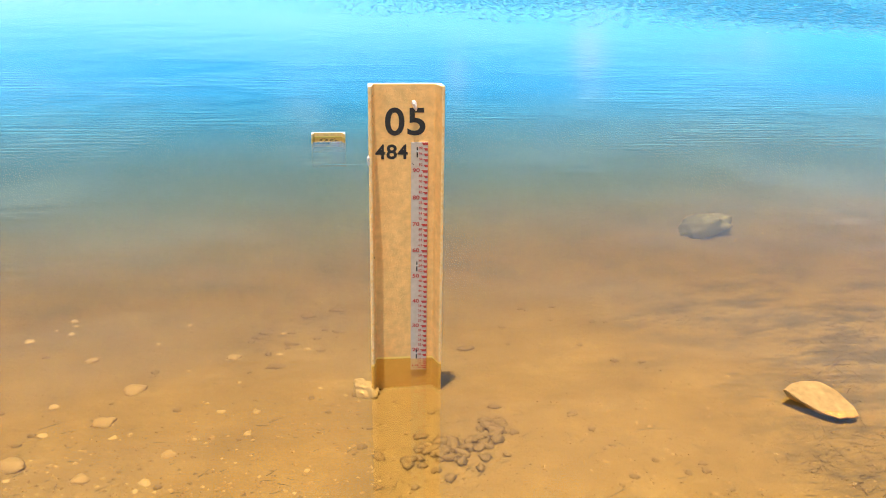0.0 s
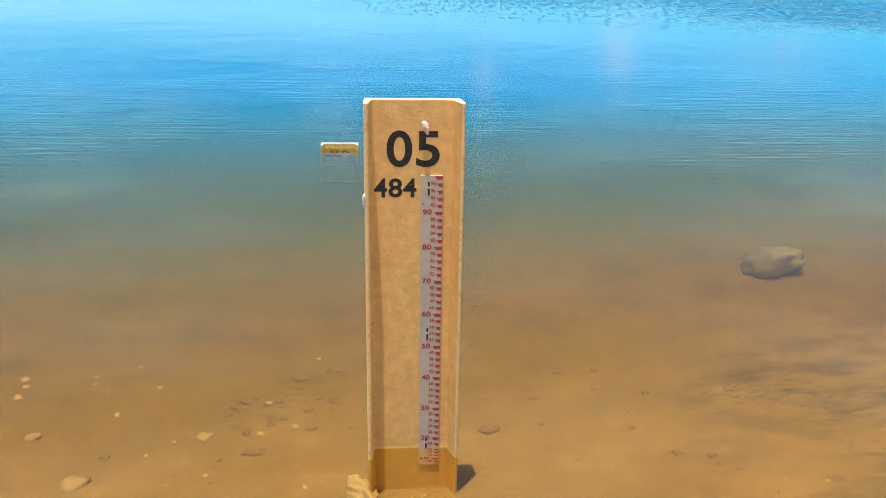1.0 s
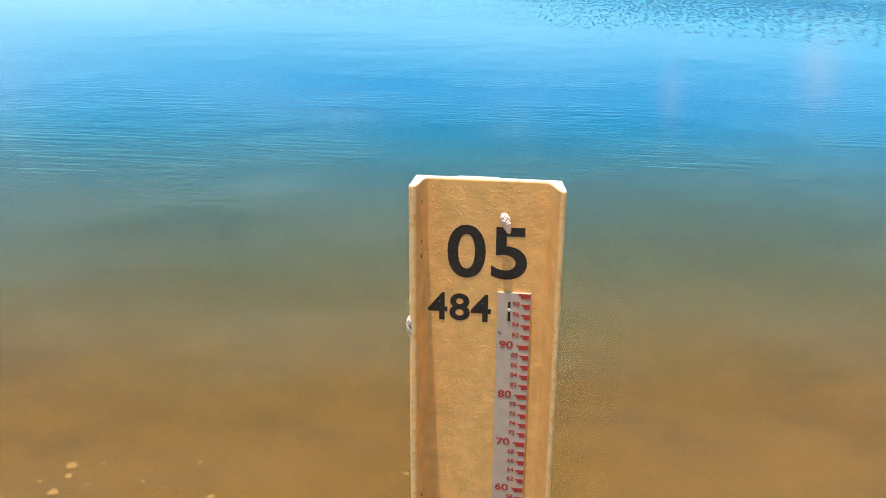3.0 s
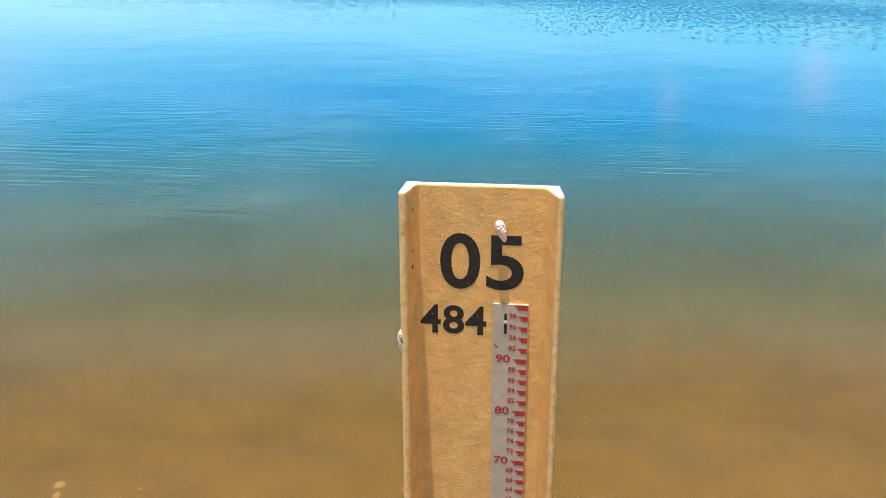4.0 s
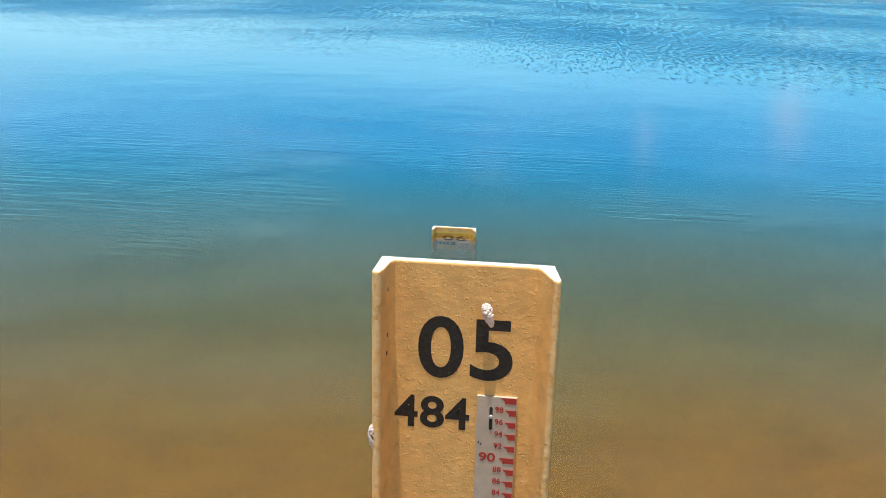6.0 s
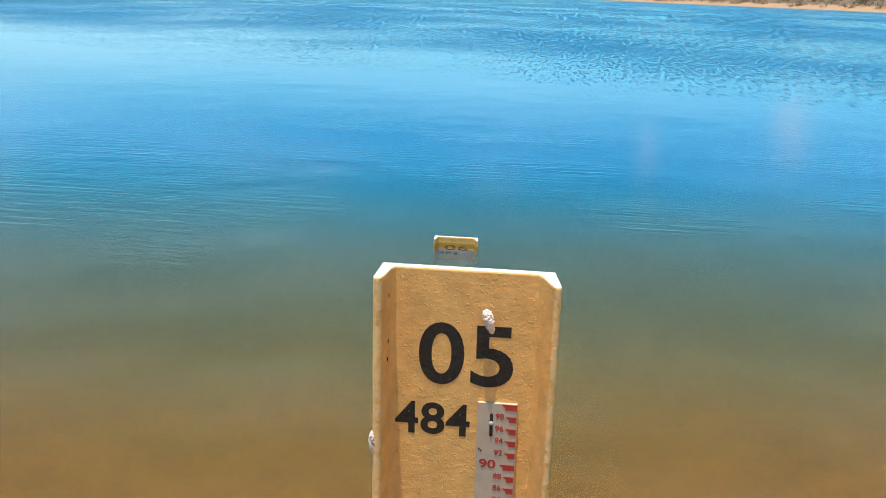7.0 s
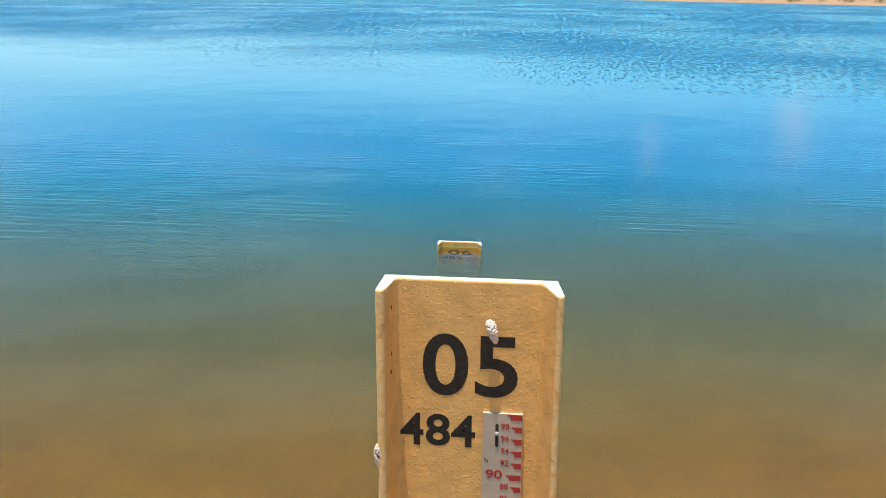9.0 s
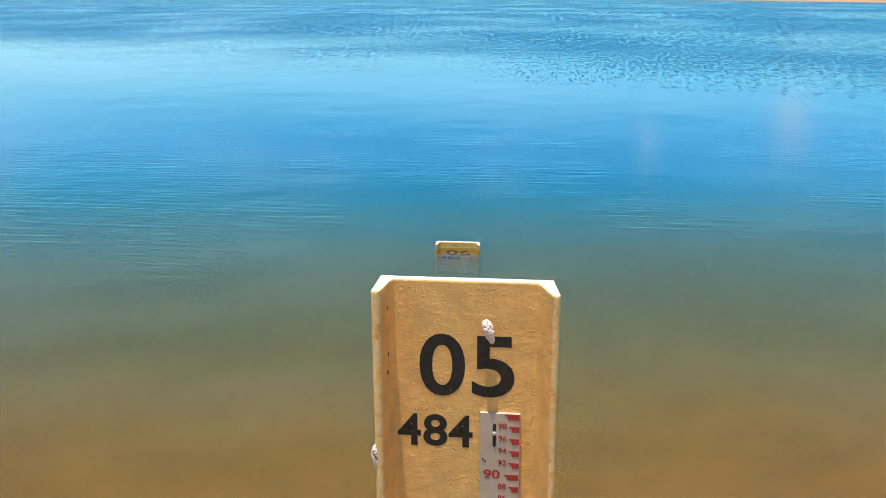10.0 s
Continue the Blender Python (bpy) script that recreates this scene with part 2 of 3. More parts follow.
def plastic_material(name, base, worn, rough=0.45):
    k = Mat(name, rough, 0.0, 0.4)
    k.colour(k.ramp(k.noise(45, 6, 0.65), [(0.35, base), (0.75, worn)]))
    k.relief(k.noise(60, 3), 0.0004)
    return k.m


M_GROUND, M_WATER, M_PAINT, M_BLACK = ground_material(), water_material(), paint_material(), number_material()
M_STRIP = plastic_material("weathered_white_plastic", (0.62, 0.49, 0.375), (0.50, 0.39, 0.29))
M_RED = plastic_material("faded_red_print", (0.50, 0.035, 0.030), (0.42, 0.06, 0.045))
# top edge of the boards: sun glare put into a near-white colour
M_TOP_LIT = grainy("sunlit_top_edge", (0.80, 0.72, 0.58), (0.86, 0.80, 0.68), 60, 0.7, 0.0006)
M_STEEL = grainy("zinc_screw", (0.45, 0.43, 0.40), (0.62, 0.60, 0.56), 300, 0.35, 0.00005, 0.5)
M_SLOT = grainy("dark_slot", (0.03, 0.025, 0.02), (0.07, 0.05, 0.035), 120, 0.8, 0.0004)
M_EGG = grainy("chalky_pink_eggs", (0.88, 0.68, 0.58), (0.95, 0.82, 0.72), 90, 0.7, 0.0001)
M_SLAB = grainy("sunlit_sandstone", (0.345, 0.178, 0.050), (0.39, 0.205, 0.060), 12, 0.85, 0.003, 0.3, 2.5)
M_STONE = grainy("grey_brown_stone", (0.22, 0.130, 0.042), (0.32, 0.20, 0.072), 30, 0.85, 0.0012)
M_PALE = grainy("pale_quartz_pebble", (0.27, 0.165, 0.056), (0.36, 0.235, 0.092), 60, 0.7, 0.0005)
M_DARK = grainy("silt_covered_clod", (0.105, 0.058, 0.016), (0.20, 0.115, 0.033), 60, 0.9, 0.0009)
M_OLIVE = grainy("slimy_olive_stone", (0.15, 0.12, 0.055), (0.25, 0.195, 0.095), 14, 0.85, 0.002)
M_MORTAR = grainy("pale_mortar", (0.34, 0.21, 0.075), (0.52, 0.36, 0.15), 45, 0.85, 0.0018)
def gravel_material():
    k = Mat("mixed_sandy_gravel", 0.85, 0.0, 0.3)
    isle = k.n.new("ShaderNodeNewGeometry").outputs["Random Per Island"]
    k.colour(k.ramp(isle, [(0.0, (0.12, 0.07, 0.024)), (0.45, (0.22, 0.13, 0.04)), (0.8, (0.25, 0.150, 0.050)), (0.995, (0.33, 0.215, 0.085))]))
    k.relief(k.noise(300, 3), 0.001)
    return k.m


M_GRAVEL = gravel_material()
M_STALK = grainy("drowned_grass", (0.035, 0.022, 0.010), (0.11, 0.066, 0.026), 60, 0.8, 0.001)
M_LITTER = grainy("rotting_litter", (0.04, 0.028, 0.013), (0.12, 0.076, 0.03), 50, 0.85, 0.0003)
M_BRUSH = grainy("dry_scrub_leaves", (0.20, 0.145, 0.085), (0.36, 0.255, 0.155), 0.8, 0.8, 0.02)


# ---- mesh tools ----
def smooth(me):
    for p in me.polygons:
        p.use_smooth = True


def part(name, bm, material, parent=None, label="", soft=False):
    me = bpy.data.meshes.new(name)
    bm.to_mesh(me)
    bm.free()
    if soft:
        smooth(me)
    me.materials.append(material)
    ob = new(name, me)
    if parent is not None:
        ob.parent = parent
    if label:
        ob["label"] = label
    return ob


def mesh_part(name, me, parent):
    ob = new(name, me)
    ob.parent = parent
    return ob


def sheet(name, xs, ys, height, material):
    """A grid over the plan with a height for every point."""
    verts = [(x, y, height(x, y)) for y in ys for x in xs]
    w = len(xs)
    faces = [(j * w + i, j * w + i + 1, (j + 1) * w + i + 1, (j + 1) * w + i) for j in range(len(ys) - 1) for i in range(w - 1)]
    me = bpy.data.meshes.new(name)
    me.from_pydata(verts, [], faces)
    smooth(me)
    me.materials.append(material)
    return new(name, me)


# ---- the ground: lake bed, banks and land in one sheet ----
def bank(d):
    """Height at d metres outside (negative) or inside the lake's edge."""
    if d > 0:
        return -min(0.15 * d, 7.0)
    d = -d
    return min(d * 0.16, 1.6) + max(0, min(d - 10, 150)) * 0.05


def bed(x, y):
    z = -0.26 - 0.30 * min(y, 1.2) - 0.07 * max(0.0, min(y - 1.2, 5.0)) - 0.15 * max(0.0, y - 6.2) + 0.08 * max(-2.0, min(2.0, x))
    if z > -0.10:
        z = -0.10 + (z + 0.10) * 0.25
    return max(z, -7.0)


def shore(y):
    """Where the right-hand bank meets the water, running slantwise away."""
    return 54 - 0.19 * (y - 140) + 3.0 * noise.noise((y * 0.012, 3.0, 0)) + 1.0 * noise.noise((y * 0.05, 7.0, 0))


def ground_height(x, y):
    z = bed(x, y)
    if z > 0.5:
        z = 0.5 + (z - 0.5) * 0.4
    if y > 40 or x > 30 or x < -30:
        z = max(z, bank(shore(y) - x), bank(2400 - y), bank(x + 900))
        z += 0.25 * noise.noise((x * 0.08, y * 0.03, 1.0)) if z > 0.3 else 0.0
    if -6 < x < 8 and -5 < y < 8:
        z += 0.018 * noise.noise((x * 1.9, y * 1.9, 0.3)) + 0.007 * noise.noise((x * 7, y * 7, 0.9))
        z += 0.005 * max(0.0, noise.noise((x * 19, y * 19, 2.0)))
    return z


def spread(near0, near1, step, far, grow, extra=()):
    out = [near0 + step * i for i in range(int(round((near1 - near0) / step)) + 1)]
    for start, sign in ((near1, 1), (near0, -1)):
        d, s = 0.0, step
        while d < far:
            s *= grow
            d += s
            out.append(start + sign * d)
    out += extra
    return sorted(set(round(v, 3) for v in out))


XS = spread(-2.6, 3.2, 0.03, 3200, 1.22, [-30 + 1.6 * i for i in range(85)])
YS = spread(-3.2, 4.2, 0.03, 3200, 1.22, [70 + 9.0 * i for i in range(62)])
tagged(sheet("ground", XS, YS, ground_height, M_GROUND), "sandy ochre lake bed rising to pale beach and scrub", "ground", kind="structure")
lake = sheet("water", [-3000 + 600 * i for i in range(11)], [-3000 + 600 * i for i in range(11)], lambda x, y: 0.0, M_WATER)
lake.visible_shadow = False
tagged(lake, "clear amber shallow water with calm blue surface", "lake", kind="structure")


def silt_material(name, near, far, start, full, most):
    """Murk painted on a sheet at one depth: thin near shore, denser farther out."""
    k = Mat(name, 1.0, 0.0, 0.0)
    k.world_place()
    x, y, z = k.axes()
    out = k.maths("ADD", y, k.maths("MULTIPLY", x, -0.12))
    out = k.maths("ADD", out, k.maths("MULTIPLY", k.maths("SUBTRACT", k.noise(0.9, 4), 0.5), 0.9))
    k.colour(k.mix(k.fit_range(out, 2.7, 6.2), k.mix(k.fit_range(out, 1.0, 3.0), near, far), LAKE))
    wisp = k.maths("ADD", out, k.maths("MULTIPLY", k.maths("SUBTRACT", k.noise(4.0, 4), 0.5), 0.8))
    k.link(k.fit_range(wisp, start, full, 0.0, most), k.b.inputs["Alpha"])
    return k.m


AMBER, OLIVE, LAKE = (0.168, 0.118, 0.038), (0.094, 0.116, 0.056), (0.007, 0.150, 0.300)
# sheets added in place of murky depth; their colour turns lake blue outwards
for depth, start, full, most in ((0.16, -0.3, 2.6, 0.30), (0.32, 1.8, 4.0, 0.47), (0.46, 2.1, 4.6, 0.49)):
    cloud = sheet("murk_sheet", [-3000 + 600 * i for i in range(11)], [start - 1.4] + [300 * i for i in range(1, 11)], lambda x, y: -depth, silt_material("painted_murk", AMBER, OLIVE, start, full, most))
    tagged(cloud, "added sheet painted with the lake's amber to blue murk", "silt", kind="stuff")


# ---- staff gauges ----
TOP = 1.043
SECTION = [(-0.1075, 0.014), (-0.1075, 0.002), (-0.108, -0.030), (-0.1085, -0.056), (-0.104, -0.061), (-0.097, -0.058), (-0.0935, -0.035),
           (-0.091, -0.010), (-0.086, 0.000), (0.121, 0.000), (0.127, -0.010), (0.136, -0.035), (0.1435, -0.054), (0.149, -0.058), (0.153, -0.053),
           (0.149, -0.025), (0.145, 0.002), (0.1445, 0.014)]


def channel(bottom, step):
    """The folded board: a thick channel section, rough to the touch, cut square at the top."""
    ring = []
    for (x0, y0), (x1, y1) in zip(SECTION, SECTION[1:] + SECTION[:1]):
        n = max(1, int(math.hypot(x1 - x0, y1 - y0) / step))
        ring += [(x0 + (x1 - x0) * i / n, y0 + (y1 - y0) * i / n) for i in range(n)]
    rows = int((TOP - bottom) / step)
    verts, faces, w = [], [], len(ring)
    for j in range(rows + 1):
        z = bottom + (TOP - bottom) * j / rows
        for x, y in ring:
            tip = min(1.0, max(0.0, -y / 0.05))
            a = 0.0002 + 0.0003 * tip
            p = Vector((x * 210, y * 210, z * 210))
            k = a * noise.noise(p) + 0.5 * a * noise.noise(p * 2.3)
            cut = 0.0007 * noise.noise((x * 60, y * 60, 5)) if j == rows else 0.0
            verts.append((x + (k if abs(x - 0.02) > 0.1 else 0.0), y + (k if y < -0.04 else -abs(k) * 0.6 if y < 0.003 else 0.0), z + cut))
    for j in range(rows):
        for i in range(w):
            a, b = j * w + i, j * w + (i + 1) % w
            faces.append((a, b, b + w, a + w))
    faces.append(tuple(range(rows * w, rows * w + w)))
    bm = bmesh.new()
    vs = [bm.verts.new(v) for v in verts]
    for f in faces:
        bm.faces.new([vs[i] for i in f])
    bmesh.ops.recalc_face_normals(bm, faces=bm.faces)
    for f in bm.faces:
        f.smooth = len(f.verts) == 4
        f.material_index = 0 if f.smooth else 1
    return bm


GLYPHS = {}


def glyph(text, x0, x1, z0, z1, bold, y=-0.00042, thick=0.0003):
    """Painted writing in the front plane, filling the given box."""
    if (text, bold) not in GLYPHS:
        cu = bpy.data.curves.new("writing", "FONT")
        cu.body, cu.size, cu.offset, cu.resolution_u = text, 1.0, bold, 6
        ob = new("writing", cu)
        dg = bpy.context.evaluated_depsgraph_get()
        me = bpy.data.meshes.new_from_object(ob.evaluated_get(dg))
        GLYPHS[(text, bold)] = ([tuple(v.co) for v in me.vertices], [tuple(p.vertices) for p in me.polygons])
        bpy.data.objects.remove(ob)
        bpy.data.curves.remove(cu)
        bpy.data.meshes.remove(me)
    vs, fs = GLYPHS[(text, bold)]
    ax, bx = min(v[0] for v in vs), max(v[0] for v in vs)
    az, bz = min(v[1] for v in vs), max(v[1] for v in vs)
    bm = bmesh.new()
    made = [bm.verts.new((x0 + (v[0] - ax) / (bx - ax) * (x1 - x0), y, z0 + (v[1] - az) / (bz - az) * (z1 - z0))) for v in vs]
    for f in fs:
        try:
            bm.faces.new([made[i] for i in f])
        except ValueError:
            pass
    bmesh.ops.remove_doubles(bm, verts=bm.verts, dist=1e-6)
    out = bmesh.ops.extrude_face_region(bm, geom=bm.faces[:])
    bmesh.ops.translate(bm, vec=(0, thick, 0), verts=[g for g in out["geom"] if isinstance(g, bmesh.types.BMVert)])
    bmesh.ops.recalc_face_normals(bm, faces=bm.faces)
    return bm


def plate(points, y, thick):
    """A flat piece in the front plane, from its outline in x and z."""
    bm = bmesh.new()
    f = bm.faces.new([bm.verts.new((x, y, z)) for x, z in points])
    out = bmesh.ops.extrude_face_region(bm, geom=[f])
    bmesh.ops.translate(bm, vec=(0, thick, 0), verts=[g for g in out["geom"] if isinstance(g, bmesh.types.BMVert)])
    bmesh.ops.recalc_face_normals(bm, faces=bm.faces)
    return bm


def slot_outline(x, z0, z1, r):
    pts = [(x + r * math.cos(a), z1 - r + r * math.sin(a)) for a in [math.pi * i / 6 for i in range(7)]]
    return pts + [(x + r * math.cos(a), z0 + r + r * math.sin(a)) for a in [math.pi + math.pi * i / 6 for i in range(7)]]


S0, S1 = 0.041, 0.1005
ZERO = -0.161


def staff_gauge(number, level, bottom, step, label, lowest):
    thing = new("staff_gauge")
    tagged(thing, label, "water gauge", "staff gauges")
    board = part("board", channel(bottom, step), M_PAINT, thing, "ochre painted rough channel board with splayed flanges")
    board.data.materials.append(M_TOP_LIT)
    a, b = number
    part("numeral", glyph(a, -0.0500, 0.0180, 0.862, 0.961, 0.018), M_BLACK, thing, "large black painted numeral")
    part("numeral", glyph(b, 0.0280, 0.0910, 0.8625, 0.9595, 0.018), M_BLACK, thing, "large black painted numeral")
    for ch, x0, x1 in zip(level, (-0.0845, -0.0455, -0.0070), (-0.0490, -0.0085, 0.0295)):
        part("numeral", glyph(ch, x0, x1, 0.7785, 0.8315, 0.022), M_BLACK, thing, "small black painted numeral")
    low = ZERO + lowest / 100
    strip = part("scale_strip", plate([(S0, low), (S1, low), (S1, 0.8395), (S0, 0.8395)], -0.0052, 0.006), M_STRIP, thing, "white plastic centimetre scale strip")
    ticks = {}
    for v in range(100, lowest, -2):
        z, tens = ZERO + v / 100, v % 10 == 0
        left = 0.0765 if tens else 0.0830
        if v == 100:
            left, z = 0.0765, 0.8388
        if left not in ticks:
            bm = plate([(left, 0), (S1 - 0.0008, 0), (S1 - 0.0008, -0.0094), (left + 0.0065, -0.0094), (left + 0.0058, -0.0050)], -0.0056, 0.0006)
            me = bpy.data.meshes.new("tick")
            bm.to_mesh(me)
            bm.free()
            me.materials.append(M_RED)
            ticks[left] = me
        t = mesh_part("tick", ticks[left], strip)
        t.location.z = z
        if v == 100:
            continue
        if tens:
            part("printed_number", glyph(str(v), 0.0465, 0.0715, z - 0.0075, z + 0.0075, 0.022, -0.0056, 0.0006), M_RED, strip)
        else:
            part("printed_number", glyph(str(v), 0.0685, 0.0810, z - 0.0048, z + 0.0048, 0.016, -0.0056, 0.0006), M_RED, strip)
    for z in (0.804, 0.376, 0.02):
        if z - 0.03 < low:
            continue
        slot = part("screw_slot", plate(slot_outline(0.0625, z - 0.019, z + 0.019, 0.0024), -0.0057, 0.0006), M_SLOT, strip)
        bm = bmesh.new()
        bmesh.ops.create_uvsphere(bm, u_segments=14, v_segments=8, radius=0.0034)
        bmesh.ops.scale(bm, vec=(1.0, 0.55, 1.0), verts=bm.verts)
        bmesh.ops.translate(bm, vec=(0.0625, -0.0062, z + 0.003), verts=bm.verts)
        part("screw", bm, M_STEEL, strip, "small zinc screw head", True)
    for x, z in ((0.0440, 0.7640), (0.0475, 0.7615), (0.0700, 0.7590)):
        part("scuff", plate([(x, z), (x + 0.0018, z + 0.0012), (x + 0.0026, z - 0.0022), (x + 0.0008, z - 0.0030)], -0.0056, 0.0005), M_SLOT, strip)
    for z in (1.005, 0.965, 0.935, 0.908, 0.42):
        bm = plate(slot_outline(0, -0.0032, 0.0032, 0.0014), 0, 0.0012)
        pit = part("pit", bm, M_SLOT, thing, "small dark hole in the flange")
        pit.matrix_world = pose(-0.0918 + 0.0, -0.022 - 0.006 * math.sin(z * 50), z, 0, 0, 80)
    return thing


near_gauge = staff_gauge("05", "484", -0.75, 0.0036, "ochre painted staff gauge marked 05 standing in shallow water", 6)
near_gauge.matrix_world = pose(0, 0, 0, -0.25)
far_gauge = staff_gauge("06", "483", -0.75, 0.0065, "nearly drowned staff gauge marked 06 showing only its top", 20)
far_gauge.matrix_world = pose(-0.390, 3.83, -1.006)


# ---- snail eggs on the gauge ----
def egg_cluster(length, width, depth, count, seed):
    rng = random.Random(seed)
    bm = bmesh.new()
    for _ in range(count):
        u, v = rng.uniform(-1, 1), rng.uniform(0, math.pi)
        r = math.sqrt(max(0.0, 1 - u * u)) * (0.75 + 0.25 * u)
        m = Matrix.Translation((r * math.cos(v) * width / 2, -r * math.sin(v) * depth, u * length / 2))
        bmesh.ops.create_icosphere(bm, subdivisions=1, radius=rng.uniform(0.0016, 0.0024), matrix=m)
    return bm


eggs = part("snail_egg_cluster", egg_cluster(0.036, 0.017, 0.014, 210, 4), M_EGG, None, "", True)
eggs.matrix_world = pose(0.0530, -0.001, 0.9690, 0, -17, 0)
tagged(eggs, "chalky pink snail eggs stuck above the numeral", "snail eggs", "snail egg clusters")
eggs = part("snail_egg_cluster", egg_cluster(0.040, 0.014, 0.010, 150, 5), M_EGG, None, "", True)
eggs.matrix_world = pose(-0.1055, -0.050, 0.785, 0, 0, -75)
tagged(eggs, "chalky pink snail eggs on the flange's outer edge", "snail eggs", "snail egg clusters")


# ---- stones ----
def rock(seed, rough=0.35, flat=0.6, sub=3):
    bm = bmesh.new()
    bmesh.ops.create_icosphere(bm, subdivisions=sub, radius=1.0)
    o = Vector((seed * 3.1, seed * 1.7, seed * 0.9))
    for v in bm.verts:
        p = v.co.copy()
        k = 1 + rough * noise.noise(p * 1.1 + o) + rough * 0.45 * noise.noise(p * 2.7 + o) + rough * 0.18 * noise.noise(p * 6 + o)
        v.co = Vector((p.x * k, p.y * k, p.z * k * flat))
    return bm


def stone_mesh(name, seed, material, rough, flat, sub=3):
    me = bpy.data.meshes.new(name)
    bm = rock(seed, rough, flat, sub)
    bm.to_mesh(me)
    bm.free()
    smooth(me)
    me.materials.append(material)
    return me


def lay(name, me, x, y, size, turn, label, category, group="", sink=0.35, flat=0.6, stretch=1.3):
    ob = new(name, me)
    z = ground_height(x, y)
    ob.matrix_world = Matrix.LocRotScale((x, y, z + size * flat * (1 - 2 * sink)), Euler((0, 0, turn)), (size * stretch, size, size))
    return tagged(ob, label, category, group)


def slab():
    """A leaf-shaped flat stone, its top tilted to the sky and its near side undercut."""
    outline = [(-0.124, 0.068), (-0.076, 0.095), (-0.011, 0.108), (0.064, 0.097), (0.110, 0.045), (0.130, -0.028), (0.120, -0.076), (0.082, -0.088), (0.033, -0.085), (-0.022, -0.052), (-0.065, -0.002), (-0.098, 0.038)]
    fine = []
    for (x0, y0), (x1, y1) in zip(outline, outline[1:] + outline[:1]):
        fine += [(x0 + (x1 - x0) * f, y0 + (y1 - y0) * f) for f in (0.0, 0.33, 0.67)]
    outline = fine
    bm = bmesh.new()
    rings = []
    for z, k in ((0.0, 0.50), (0.018, 0.76), (0.042, 0.93), (0.051, 1.0), (0.056, 0.985), (0.058, 0.94)):
        ring = []
        for x, y in outline:
            j = 0.006 * noise.noise((x * 30, y * 30, z * 60))
            ring.append(bm.verts.new((x * k + j, y * k + j + (0.03 if z == 0 else 0.0), z + 0.004 * noise.noise((x * 18, y * 18, 3)))))
        rings.append(ring)
    n = len(outline)
    for a, b in zip(rings, rings[1:]):
        for i in range(n):
            bm.faces.new((a[i], a[(i + 1) % n], b[(i + 1) % n], b[i]))
    bm.faces.new(rings[-1])
    bm.faces.new(rings[0][::-1])
    bmesh.ops.recalc_face_normals(bm, faces=bm.faces)
    return bm


flat_stone = part("flat_stone", slab(), M_SLAB)
flat_stone.matrix_world = pose(1.445, -0.435, -0.045, 14, 0, 0) @ Matrix.Diagonal((0.84, 1.04, 1.0, 1))
tagged(flat_stone, "flat leaf-shaped sandy stone lying at the water surface", "stone")
far_stone = new("sunken_stone", stone_mesh("sunken_stone", 3, M_OLIVE, 0.42, 0.62, 4))
far_stone.matrix_world = Matrix.LocRotScale((1.95, 1.90, ground_height(1.95, 1.90) + 0.12), Euler((0.25, 0.10, 0.4)), (0.145, 0.12, 0.38))
tagged(far_stone, "rounded brown stone sunk in deeper water", "stone")
lump = new("mortar_lump", stone_mesh("mortar_lump", 7, M_MORTAR, 0.45, 0.8, 4))
lump.matrix_world = Matrix.LocRotScale((-0.128, -0.03, -0.235), Euler((0, 0, 0.5)), (0.040, 0.06, 0.075))
tagged(lump, "crumbly pale mortar lump at the gauge foot", "mortar")

PALE = [stone_mesh("pebble", s, M_PALE, 0.7, 0.55, 2) for s in range(11, 15)]
CLOD = [stone_mesh("clod", s, M_DARK, 0.9, 0.6, 2) for s in range(21, 26)]
GREY = [stone_mesh("cobble", s, M_STONE, 0.7, 0.6, 2) for s in range(31, 34)]
rng = random.Random(12)
for x, y, s in ((-1.03, 0.13, 0.040), (-1.07, -0.16, 0.034), (-1.29, -0.46, 0.042), (-1.02, -0.60, 0.025), (-0.78, -0.47, 0.022), (-0.53, -0.15, 0.014), (-1.30, 0.50, 0.022), (-0.69, 0.45, 0.025)):
    lay("stone", GREY[rng.randrange(3)], x, y, s, rng.uniform(0, 6), "angular tan stone half sunk in the sand", "stone", "stones on the bed")
for x, y, s in ((-0.81, -0.66, 0.022), (-1.26, -0.23, 0.02), (-1.65, 0.79, 0.02), (-1.49, 0.87, 0.018), (-1.53, 1.05, 0.02), (-0.66, -0.13, 0.016), (-0.54, -0.34, 0.014), (-1.3, 0.02, 0.02)):
    lay("pebble", PALE[rng.randrange(4)], x, y, s * 0.8, rng.uniform(0, 6), "small pale pebble on the sandy bed", "pebble", "pebbles")
for x, y, s in ((-0.60, 0.68, 0.026), (-0.49, 0.31, 0.028), (-0.45, 0.56, 0.022), (-0.40, 0.96, 0.03), (-0.25, 1.03, 0.03), (0.30, 0.38, 0.028), (-0.25, 0.69, 0.02), (-0.58, 0.75, 0.025), (0.33, -0.25, 0.018)):
    lay("clod", CLOD[rng.randrange(5)], x, y, s, rng.uniform(-0.3, 0.3), "dark silt-covered clod on the bed", "clod", "dark clods", 0.48, 0.6, 1.5)
